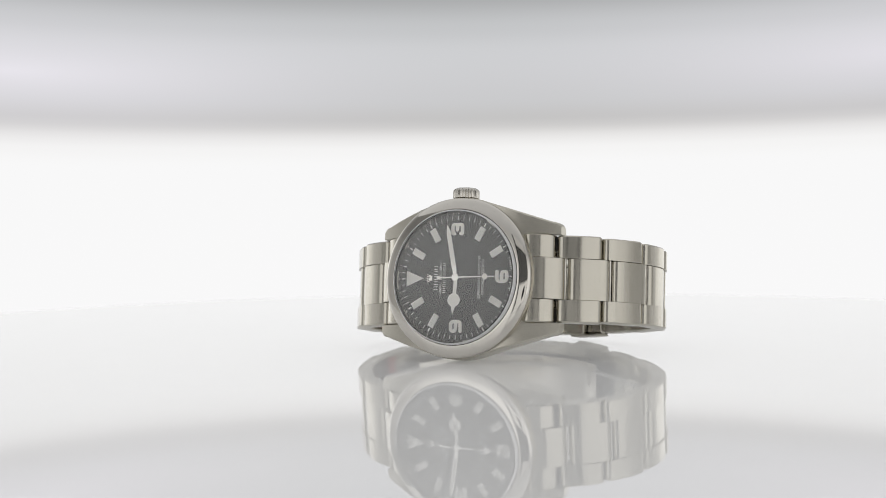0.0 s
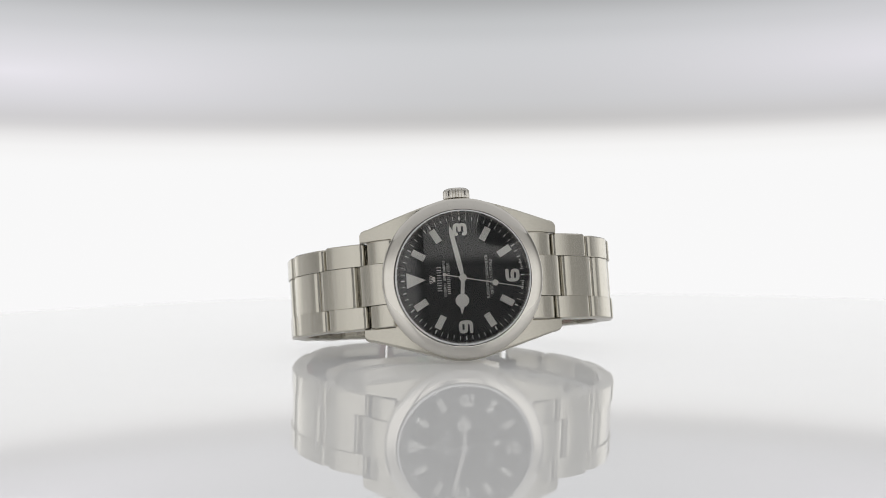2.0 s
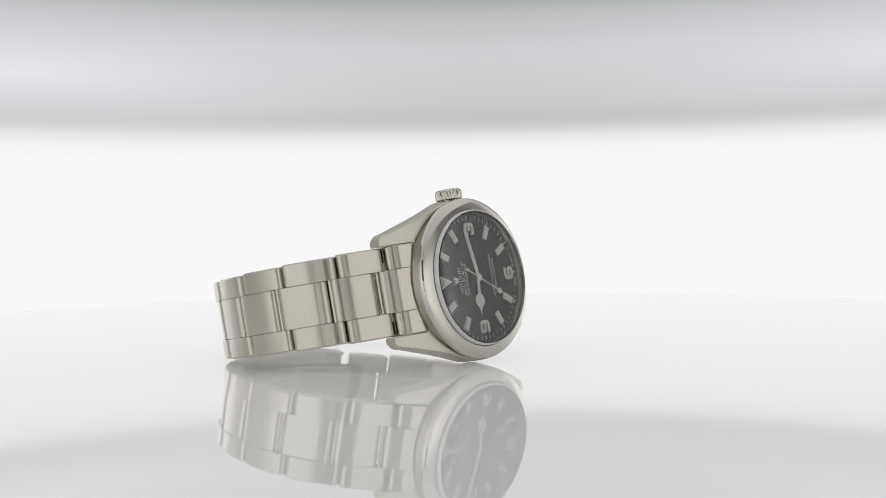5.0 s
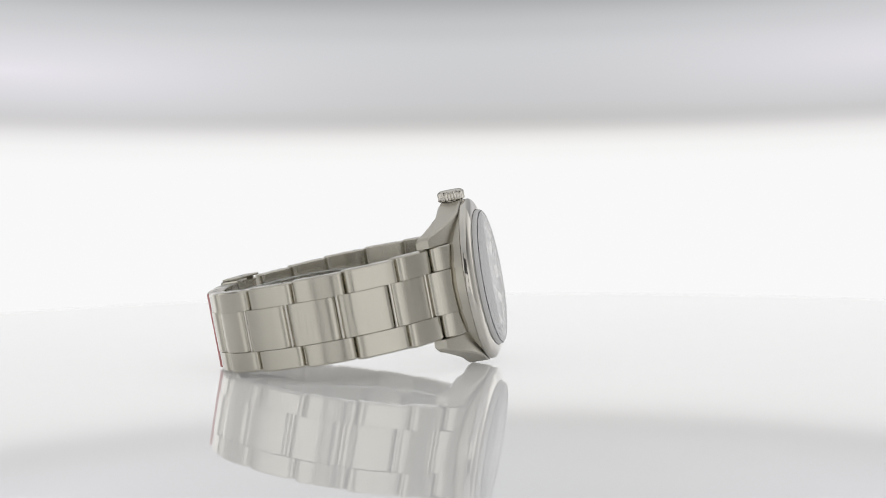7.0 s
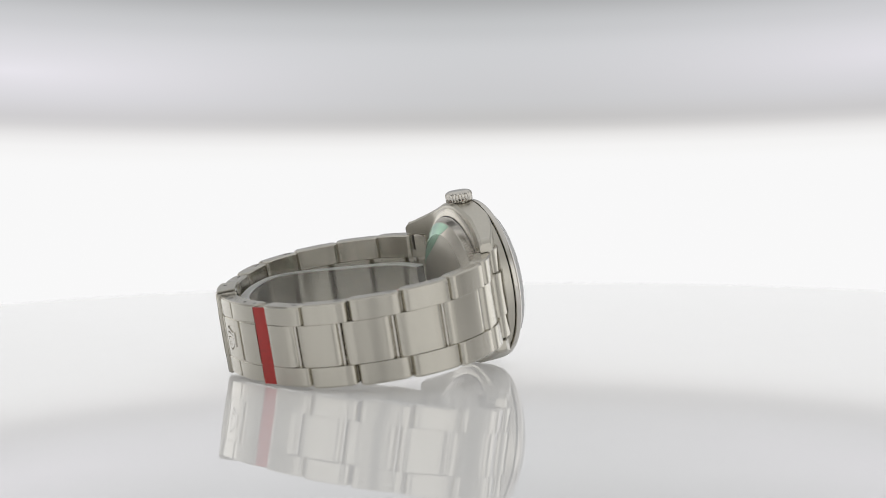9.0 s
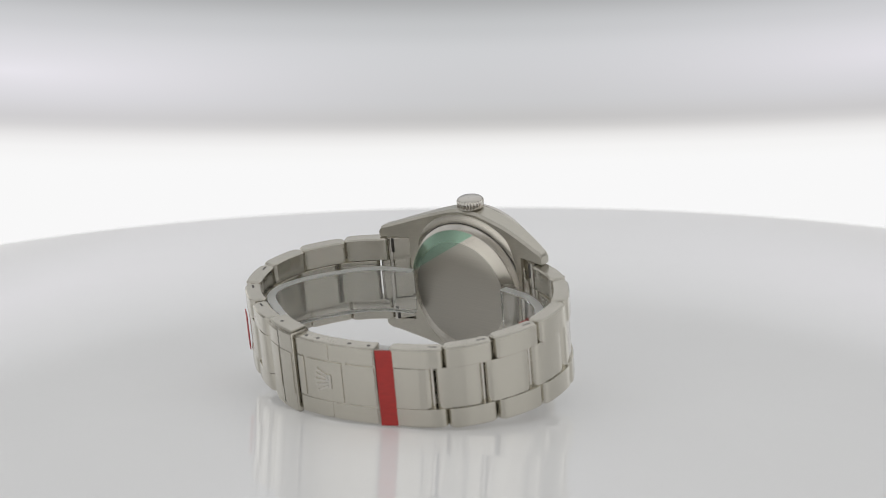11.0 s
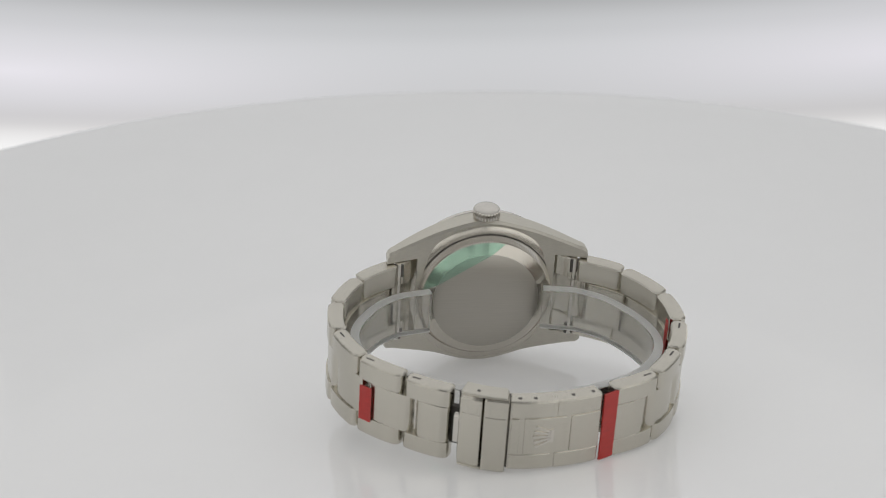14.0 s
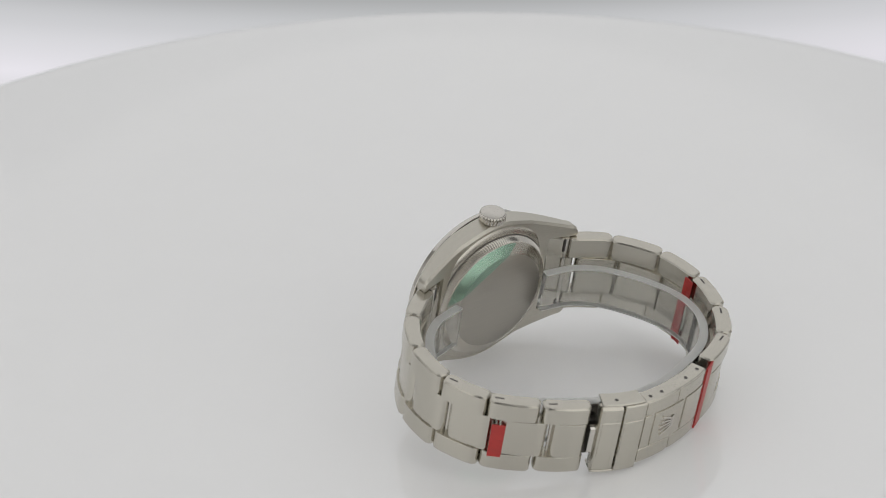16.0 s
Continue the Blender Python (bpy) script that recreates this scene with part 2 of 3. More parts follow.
    fade(roof, -0.55, 0.86, [(0.0, (0.7, 0.7, 0.7)), (0.25, (0.88, 0.88, 0.88)), (0.48, (1.05, 1.05, 1.05)), (0.68, (1.0, 1.0, 1.0)), (0.9, (0.87, 0.875, 0.88)), (1.0, (0.82, 0.825, 0.83))], "Y")
    bm = bmesh.new()
    bmesh.ops.create_cube(bm, size=1, matrix=Matrix.Translation((0, 0.13, 0.424)) @ Matrix.Diagonal((1.3, 1.48, 0.006, 1)))
    part("top_panel", bm, roof, tent, "white backlit top diffuser")
    return tent


tent = light_tent()


# ---- the turntable ----
def turntable():
    bm = bmesh.new()
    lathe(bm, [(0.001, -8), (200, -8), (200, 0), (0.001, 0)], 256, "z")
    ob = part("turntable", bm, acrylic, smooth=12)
    bm = bmesh.new()
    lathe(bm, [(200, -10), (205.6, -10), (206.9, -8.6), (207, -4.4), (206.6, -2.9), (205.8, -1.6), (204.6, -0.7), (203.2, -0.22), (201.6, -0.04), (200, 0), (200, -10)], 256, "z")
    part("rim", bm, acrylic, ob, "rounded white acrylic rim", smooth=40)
    bm = bmesh.new()
    lathe(bm, [(0.001, -875), (150, -875), (150, -860), (70, -845), (60, -820), (60, -60), (90, -30), (110, -8), (0.001, -8)], 64, "z")
    part("pedestal", bm, studio_grey, ob, "plain grey stand under the turntable", smooth=40)
    return tagged(ob, "round glossy white acrylic turntable top", "turntable")


table = turntable()

# ---- the watch: x to six o'clock, y into the case, z to three o'clock; origin on the dial's centre ----
WATCH = Matrix(((0.99712, 0.06995, -0.02931, -0.002234), (-0.06404, 0.98357, 0.16880, -0.001984), (0.04063, -0.16643, 0.98521, 0.018623), (0, 0, 0, 1)))
watch = tagged(new("wristwatch"), "steel wristwatch with black dial lying on its side on white acrylic", "watch")
watch.matrix_basis = WATCH


def dial_at(depth0=0.0):
    """Dial plane: u to three, v to twelve, depth towards the viewer."""
    return lambda u, v, d: (-v, -(d + depth0), u)


def lerp(a, b, t):
    return a + (b - a) * t


def case_top(x):
    k = max(0, abs(x) - 8.0) / 14.0
    return 0.55 + 5.3 * k ** 1.6


def case_bottom(x):
    k = max(0, abs(x) - 10.0) / 12.0
    return 5.5 + 3.0 * k ** 1.25


def case_edge(x):
    x = abs(x)
    if x < 5.38:
        return math.sqrt(18.0 ** 2 - x * x)
    if x < 20.3:
        return 17.18 - 0.3134 * (x - 5.38)
    k = (x - 20.3) / 1.75
    return 12.5 - 1.3 * (1 - math.sqrt(max(0, 1 - k * k)))


def case_section(x, zi, zo, bevel=0.35):
    a, b, c = case_top(x), case_bottom(x), bevel
    c = min(c, (zo - zi) * 0.28)
    return [tuple(q * MM for q in p) for p in ((x, a, zi + c * 0.5), (x, a, zo - c), (x, a + c, zo), (x, b - c * 1.6, zo), (x, b, zo - c * 1.6), (x, b, zi + c * 0.5), (x, b - c * 0.5, zi), (x, a + c * 0.5, zi))]


def case_body():
    bm = bmesh.new()
    xs = [-15.2 + 30.4 * i / 60 for i in range(61)]
    rings = []
    for x in xs:
        zo, a, b, c = case_edge(x), case_top(x), case_bottom(x), 0.35
        rings.append([tuple(q * MM for q in p) for p in ((x, a, -zo + c), (x, a, zo - c), (x, a + c, zo), (x, b - 1.6 * c, zo), (x, b, zo - 1.6 * c),
                                                         (x, b, -zo + 1.6 * c), (x, b - 1.6 * c, -zo), (x, a + c, -zo))])
    loft(bm, rings)
    case = part("case_body", bm, brushed_side, watch, "brushed and polished steel case", smooth=28)
    for sx in (-1, 1):
        for sz in (-1, 1):
            bm = bmesh.new()
            rings = []
            for i in range(25):
                x = 15.2 + 6.8 * (i / 24) ** 0.8
                ring = case_section(sx * x, 9.75, case_edge(x))
                rings.append([(p[0], p[1], sz * p[2]) for p in ring])
            loft(bm, rings)
            part("lug", bm, brushed_side, case, smooth=28)
    bm = bmesh.new()
    lathe(bm, [(16.9, 0.3), (17.3, 0.5), (17.3, 5.2), (16.8, 5.4)])
    part("case_middle", bm, brushed_side, watch, smooth=40)
    # bezel, dial ring, crystal
    bm = bmesh.new()
    lathe(bm, [(17.2, 0.36), (17.72, 0.34), (17.8, 0.24), (17.8, -0.42), (17.75, -0.62), (17.58, -0.85), (17.22, -1.12), (16.7, -1.38), (16.0, -1.64), (15.4, -1.82), (15.2, -1.87), (15.05, -1.87), (14.97, -1.8), (14.97, 0.3)])
    part("bezel", bm, mirror_steel, watch, "smooth domed polished steel bezel", smooth=24)
    bm = bmesh.new()
    lathe(bm, [(14.9, -1.5), (14.6, -1.5), (13.9, -0.25), (13.85, 0.15)])
    part("inner_ring", bm, polished, watch, "polished inner ring round the dial", smooth=60)
    bm = bmesh.new()
    lathe(bm, [(0.001, -1.35), (14.6, -1.35), (14.88, -1.4), (14.88, -2.7), (14.45, -3.05), (0.001, -3.12)])
    ob = part("crystal", bm, sapphire, watch, "clear flat crystal standing above the bezel", smooth=20)
    ob.visible_shadow = False
    bm = bmesh.new()
    lathe(bm, [(14.7, -0.2), (14.92, -0.2), (15.0, -1.97), (14.9, -1.97), (14.7, -1.3)])
    part("gasket", bm, white_nylon, watch, "thin white gasket round the crystal", smooth=40)
    # Opaque pale ring stands in for the bright edge of the glass.
    bm = bmesh.new()
    lathe(bm, [(14.89, -1.6), (14.95, -1.7), (14.95, -2.62), (14.9, -2.72), (14.72, -2.9), (14.66, -2.9)])
    part("crystal_edge", bm, pale_rim, watch, "opaque pale rim standing in for the bright edge of the crystal", smooth=30)
    # The gap's shade as a dark ring; no groove is cut.
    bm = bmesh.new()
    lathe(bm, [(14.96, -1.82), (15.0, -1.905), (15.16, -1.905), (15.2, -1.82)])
    part("crystal_gap_shade", bm, dark_steel, watch, "thin dark ring standing in for the shaded gap between bezel and crystal", smooth=30)
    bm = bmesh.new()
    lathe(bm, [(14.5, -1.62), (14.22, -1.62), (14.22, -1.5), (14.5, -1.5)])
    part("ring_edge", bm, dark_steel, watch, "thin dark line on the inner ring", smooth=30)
    # back
    bm = bmesh.new()
    lathe(bm, [(16.95, 5.3), (16.9, 5.58), (16.7, 5.74), (16.2, 5.92), (15.6, 6.06), (15.1, 6.05)])
    part("back_ring", bm, turned, watch, "brushed steel ring round the case back", smooth=40)
    bm = bmesh.new()
    lathe(bm, [(15.1, 6.0), (15.05, 6.7), (14.4, 7.45), (14.05, 7.68)], 900, tooth=lambda i, r, h: r - ((0.0, 0.25, 0.75, 1.0, 0.75, 0.25)[i % 6] * 0.5 if 6.2 < h < 7.6 else 0.0))
    part("fluted_ring", bm, polished, watch, "fluted steel ring of the case back", smooth=20)
    # Dark ring laid on the back for the shade of its gap.
    bm = bmesh.new()
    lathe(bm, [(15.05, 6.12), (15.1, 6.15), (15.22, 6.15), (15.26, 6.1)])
    part("back_gap_shade", bm, dark_steel, watch, "thin dark ring standing in for the shaded gap round the case back", smooth=30)
    bm = bmesh.new()
    lathe(bm, [(14.15, 7.3), (14.1, 7.7), (13.85, 7.85), (12.0, 8.85), (11.75, 8.95)])
    part("back_slope", bm, turned, watch, "polished sloping rim of the case back", smooth=40)
    bm = bmesh.new()
    lathe(bm, [(11.76, 8.93), (11.7, 8.98), (5, 9.0), (0.001, 9.0)])
    part("back_plate", bm, brushed_back, watch, "brushed flat steel case back", smooth=40)
    # green film over a part of the back, cut by a straight edge
    bm = bmesh.new()
    lathe(bm, [(14.1, 7.78), (13.85, 7.93), (12.0, 8.93), (11.75, 9.03), (8, 9.06), (4, 9.06)], 256)
    a, b = Vector((11.6, 0, 4.0)) * MM, Vector((-2.6, 0, 12.9)) * MM
    way = (b - a).normalized()
    bmesh.ops.bisect_plane(bm, geom=bm.verts[:] + bm.edges[:] + bm.faces[:], plane_co=a, plane_no=(-way.z, 0, way.x), clear_inner=(-way.z * -a.x + way.x * -a.z) < 0, clear_outer=(-way.z * -a.x + way.x * -a.z) > 0)
    bmesh.ops.solidify(bm, geom=bm.faces[:], thickness=0.00004)
    ob = part("green_sticker", bm, green_film, watch, "translucent green film on the case back", smooth=40)
    ob.visible_shadow = False
    return case


case_body()


def crown():
    bm = bmesh.new()
    lathe(bm, [(2.3, 16.8), (2.3, 18.0), (2.6, 18.05)], 48, "z", (0, 2.9, 0))
    part("crown_tube", bm, polished, watch)
    bm = bmesh.new()
    seg = 24 * 8
    lathe(bm, [(2.2, 17.9), (2.7, 17.95), (2.92, 18.1), (2.98, 18.3), (2.98, 19.6), (2.92, 19.82), (2.72, 20.05), (2.5, 20.2), (2.3, 20.32), (1.2, 20.42), (0.001, 20.45)], seg, "z", (0, 2.9, 0),
          tooth=lambda i, r, h: r - (0.24 * (0.5 - 0.5 * math.cos(2 * math.pi * (i % 8) / 8)) ** 2 if 17.92 < h < 20.0 else 0))
    part("crown", bm, polished, watch, "fluted polished steel winding crown", smooth=30)


crown()


# ---- dial ----
def bar(u, v, w, h, turn=0.0, rnd=0.0):
    """Outline of a bar w wide and h high about (u, v), turned clockwise by degrees."""
    c, s = math.cos(radians(turn)), math.sin(radians(turn))
    pts = [(-w / 2, -h / 2), (w / 2, -h / 2), (w / 2, h / 2), (-w / 2, h / 2)]
    return [(u + x * c + y * s, v - x * s + y * c) for x, y in pts]


def ribbon(pts, width):
    """Outline pieces (quads and round joints) of a stroke."""
    out = []
    for (x0, y0), (x1, y1) in zip(pts, pts[1:]):
        l = math.hypot(x1 - x0, y1 - y0) or 1
        nx, ny = -(y1 - y0) / l * width / 2, (x1 - x0) / l * width / 2
        out.append([(x0 + nx, y0 + ny), (x1 + nx, y1 + ny), (x1 - nx, y1 - ny), (x0 - nx, y0 - ny)])
    for x, y in pts:
        out.append([(x + width / 2 * math.cos(k * math.pi / 4), y + width / 2 * math.sin(k * math.pi / 4)) for k in range(8)])
    return out


def rounded(pts, r, n=4):
    out = [pts[0]]
    for p, q, s in zip(pts, pts[1:], pts[2:]):
        a, b, c = Vector(p), Vector(q), Vector(s)
        d0, d1 = (a - b), (c - b)
        k = min(r, d0.length / 2, d1.length / 2)
        e0, e1 = b + d0.normalized() * k, b + d1.normalized() * k
        for i in range(n + 1):
            t = i / n
            out.append(tuple(e0 * (1 - t) ** 2 + b * 2 * t * (1 - t) + e1 * t * t))
    return out + [pts[-1]]


SIX = [(1.1, 1.22), (-1.05, 1.22), (-1.05, -1.2), (1.05, -1.2), (1.05, 0.06), (-1.0, 0.06)]
THREE = [(-1.05, 0.78), (-1.05, 1.2), (1.0, 1.2), (1.0, 0.08), (-0.2, 0.08)]
THREE_LOW = [(-0.2, 0.08), (1.0, 0.08), (1.0, -1.2), (-1.05, -1.2), (-1.05, -0.78)]
FIGURES = {"six": ((0, -10.95), [SIX]), "nine": ((-10.75, 0), [[(-x, -y) for x, y in SIX]]), "three": ((10.75, 0), [THREE, THREE_LOW])}


def dial():
    bm = bmesh.new()
    lathe(bm, [(14.2, 0.3), (14.2, 0.0), (0.001, 0.0)], 128)
    face = part("dial", bm, dial_black, watch, "glossy black dial with white luminous markers", smooth=40)
    flat = dial_at(0)
    for h in (1, 2, 4, 5, 7, 8, 10, 11):
        a = 30 * h
        u, v = 10.9 * math.sin(radians(a)), 10.9 * math.cos(radians(a))
        part("hour_marker", prism(bmesh.new(), bar(u, v, 1.5, 3.1, a), 0, 0.28, flat, 0.12), silver, face)
        part("luminous_fill", prism(bmesh.new(), bar(u, v, 1.05, 2.6, a), 0.2, 0.31, flat), lume, face)
    part("hour_marker", prism(bmesh.new(), [(-1.75, 12.35), (1.75, 12.35), (0, 8.05)], 0, 0.28, flat, 0.15), silver, face, "triangular marker at twelve")
    part("luminous_fill", prism(bmesh.new(), [(-1.35, 12.1), (1.35, 12.1), (0, 8.8)], 0.2, 0.31, flat), lume, face)
    for name, ((cu, cv), strokes) in FIGURES.items():
        for w, lo, hi, mat, kind in ((0.74, 0, 0.28, silver, "numeral"), (0.42, 0.2, 0.31, lume, "luminous_fill")):
            bm = bmesh.new()
            k = 0
            for st in strokes:
                for piece in ribbon([(cu + x * 1.0, cv + y * 0.97) for x, y in rounded(st, 0.75)], w):
                    prism(bm, piece, lo, hi - 0.0007 * (k % 7), flat)
                    k += 1
            part(kind, bm, mat, face, "applied numeral " + name if kind == "numeral" else "")
    # minute track
    bm = bmesh.new()
    for i in range(60):
        a = 6 * i
        u, v = math.sin(radians(a)), math.cos(radians(a))
        prism(bm, bar(13.15 * u, 13.15 * v, 0.3 if i % 5 == 0 else 0.13, 0.85, a), 0, 0.02, flat)
    part("minute_track", bm, print_white, face, "white printed minute track")
    bm = bmesh.new()
    for a in [165 + 1.9 * k for k in range(5)] + [187.4 + 1.9 * k for k in range(4)]:
        prism(bm, bar(13.2 * math.sin(radians(a)), 13.2 * math.cos(radians(a)), 0.2, 0.4, a), 0, 0.02, flat)
    part("printed_line", bm, print_white, face, "tiny white printed marks by six")
    # unlettered marks of the maker's lines: letter-wide bars
    def letters(v, height, length, count, weight, gap_after=()):
        bm = bmesh.new()
        step = length / count
        for i in range(count):
            if i in gap_after:
                continue
            for off in (-0.26, 0.26):
                prism(bm, bar(-length / 2 + step * (i + 0.5 + off), v, step * weight, height), 0, 0.02, flat)
        part("printed_line", bm, print_white, face, "white printed line of bars")
    letters(5.15, 1.0, 5.6, 5, 0.15)
    letters(4.0, 0.55, 7.8, 16, 0.2, (6,))
    letters(3.1, 0.72, 6.9, 8, 0.16)
    bm = bmesh.new()
    for k in range(-2, 3):
        tip = (0.42 * k, 7.35 - 0.09 * abs(k))
        prism(bm, [(0.2 * k - 0.12, 6.3), (0.2 * k + 0.12, 6.3), (tip[0] + 0.05, tip[1]), (tip[0] - 0.05, tip[1])], 0, 0.1, flat)
        prism(bm, [(tip[0] + 0.11 * math.cos(j), tip[1] + 0.11 * math.sin(j)) for j in range(6)], 0, 0.1, flat)
    prism(bm, bar(0, 6.15, 1.1, 0.22), 0, 0.1, flat)
    part("emblem", bm, silver, face, "small applied five-pointed emblem")
    for text, v, length, height in (("SUPERLATIVE CHRONOMETER", -5.35, 9.4, 0.62), ("OFFICIALLY CERTIFIED", -6.25, 7.7, 0.62)):
        cu = bpy.data.curves.new("lettering", "FONT")
        cu.body, cu.size, cu.align_x, cu.extrude = text, 1.0, "CENTER", 0.01
        tmp = new("lettering", cu)
        bpy.context.view_layer.update()
        me = bpy.data.meshes.new_from_object(tmp.evaluated_get(bpy.context.evaluated_depsgraph_get()))
        bpy.data.objects.remove(tmp)
        xs = [q.co.x for q in me.vertices]
        kx = length / (max(xs) - min(xs))
        for q in me.vertices:
            u, w, d = q.co.x * kx, v + (q.co.y - 0.35) * height / 0.7, 0.02 + q.co.z
            q.co = Vector((-w, -d, u)) * MM
        me.materials.clear()
        me.materials.append(print_white)
        ob = new("lettering", me)
        ob.parent = face
        tagged(ob, "white printed words " + text.lower())
    return face


face = dial()


def pointer_prism(bm, outline, depth, thick, inset=0.0):
    return prism(bm, outline, depth, depth + thick, dial_at(0), inset)


def circle(u, v, r, n=24):
    return [(u + r * math.cos(2 * math.pi * k / n), v + r * math.sin(2 * math.pi * k / n)) for k in range(n)]


def pointers():
    """Hour, minute and seconds pointers, built towards twelve."""
    bm = bmesh.new()
    pointer_prism(bm, [(-0.42, 0), (0.42, 0), (0.42, 3.9), (-0.42, 3.9)], 0.42, 0.12, 0.05)
    pointer_prism(bm, circle(0, 5.0, 1.5), 0.42, 0.13, 0.06)
    pointer_prism(bm, [(-0.55, 6.2), (0.55, 6.2), (0.0, 8.2)], 0.42, 0.12, 0.04)
    hour = part("hour_hand", bm, silver, watch, "silver hour pointer with a ringed disc", smooth=20)
    bm = bmesh.new()
    for k in range(3):
        a0, a1 = radians(120 * k + 96), radians(120 * k + 204)
        pointer_prism(bm, [(0.13 * math.cos((a0 + a1) / 2), 5.0 + 0.13 * math.sin((a0 + a1) / 2))] +
                      [(1.2 * math.cos(lerp(a0, a1, j / 8)), 5.0 + 1.2 * math.sin(lerp(a0, a1, j / 8))) for j in range(9)], 0.5, 0.065)
    pointer_prism(bm, [(-0.22, 1.2), (0.22, 1.2), (0.22, 3.4), (-0.22, 3.4)], 0.5, 0.055)
    pointer_prism(bm, [(-0.3, 6.6), (0.3, 6.6), (0.0, 7.7)], 0.5, 0.055)
    part("luminous_fill", bm, lume, hour)
    hour.matrix_basis = pose(0, 0, 0, 0, 275.0, 0)
    bm = bmesh.new()
    pointer_prism(bm, [(-0.3, 0), (0.3, 0), (0.55, 2.2), (0.5, 10.4), (0.0, 11.9), (-0.5, 10.4), (-0.55, 2.2)], 0.66, 0.12, 0.05)
    minute = part("minute_hand", bm, silver, watch, "long silver minute pointer with white fill", smooth=20)
    bm = bmesh.new()
    pointer_prism(bm, [(-0.3, 2.6), (0.3, 2.6), (0.27, 10.2), (0.0, 11.2), (-0.27, 10.2)], 0.74, 0.055)
    part("luminous_fill", bm, lume, minute)
    minute.matrix_basis = pose(0, 0, 0, 0, 79.0, 0)
    bm = bmesh.new()
    pointer_prism(bm, [(-0.13, -4.0), (0.13, -4.0), (0.08, 12.9), (-0.08, 12.9)], 0.9, 0.08)
    pointer_prism(bm, circle(0, -4.1, 0.42), 0.9, 0.085, 0.03)
    pointer_prism(bm, circle(0, 7.2, 0.68), 0.9, 0.09, 0.03)
    pointer_prism(bm, circle(0, 0, 0.85), 0.86, 0.2, 0.08)
    seconds = part("seconds_hand", bm, silver, watch, "thin silver seconds pointer with a round plot", smooth=20)
    bm = bmesh.new()
    pointer_prism(bm, circle(0, 7.2, 0.45), 0.95, 0.055)
    part("luminous_fill", bm, lume, seconds)
    return seconds


seconds = pointers()

# ---- bracelet ----
JOINTS_12 = [(-20.9, 5.9), (-30.4, 11.4), (-37.3, 21.6), (-38.4, 32.8), (-34.9, 43.4), (-28.4, 51.6), (-17.7, 56.1)]
JOINTS_6 = [(20.9, 5.9), (29.9, 11.7), (35.8, 21.0), (36.6, 31.9), (32.4, 42.0), (23.9, 49.3), (14.7, 54.8)]
THICK = 3.5


def link_outline(p0, p1, inside, gap, thick, drop, bulge, rad, inset):
    """Plan of one link between two joints on the bracelet's outer line."""
    a, b, mid = Vector(p0), Vector(p1), Vector(inside)
    w = (b - a).normalized()
    n = Vector((-w.y, w.x))
    if n.dot(mid - a) < 0:
        n = -n
    L = (b - a).length - gap
    o = a + w * gap / 2
    x0, x1, y0, y1 = inset, L - inset, drop + inset, thick - inset
    pts = []
    for cx, cy, q in ((x0, y0, 180), (x1, y0, 270), (x1, y1, 0), (x0, y1, 90)):
        r = rad * (1.0 if cy == y0 else 1.25)
        ox, oy = cx + (r if cx == x0 else -r), cy + (r if cy == y0 else -r)
        for k in range(5):
            t = radians(q + 90 * k / 4)
            pts.append((ox + r * math.cos(t), oy + r * math.sin(t)))
        if q in (180, 0):
            for k in (0.25, 0.5, 0.75):
                pts.append((lerp(x0, x1, k if q == 180 else 1 - k), y0 if q == 180 else y1))
    out = []
    for s, d in pts:
        f = s / L
        out.append(o + w * s + n * (d - bulge * 4 * f * (1 - f)))
    return out


def link(name, p0, p1, z0, z1, gap=0.5, thick=THICK, drop=0.0, bulge=0.5, rad=1.05, bevel=0.22, inner=None, mat=None, parent=None, label="", inside=(0, 30)):
    bm = bmesh.new()
    rings = []
    inner = bevel if inner is None else inner
    b0, b1 = (inner, bevel) if z0 > 0 else (bevel, inner) if z1 < 0 else (inner, inner)
    for z, c in ((z0, b0), (z0 + b0, 0), (z1 - b1, 0), (z1, b1)):
        rings.append([(p.x * MM, p.y * MM, z * MM) for p in link_outline(p0, p1, inside, gap, thick, drop, bulge, rad, c)])
    loft(bm, rings)
    return part(name, bm, mat or brushed, parent or watch, label, smooth=32)


def along(joints, k, off):
    """The point off mm past joint k on the way to the clasp."""
    a, b = Vector(joints[k]), Vector(joints[k + 1])
    return tuple(a + (b - a).normalized() * off)


def rod(p, z0, z1, r=0.5, name="pin"):
    bm = bmesh.new()
    lathe(bm, [(0.001, z0), (r, z0), (r, z1), (0.001, z1)], 12, "z", (p[0], p[1], 0))
    return part(name, bm, polished, watch)


def half_width(k):
    return 9.75 - 0.26 * k


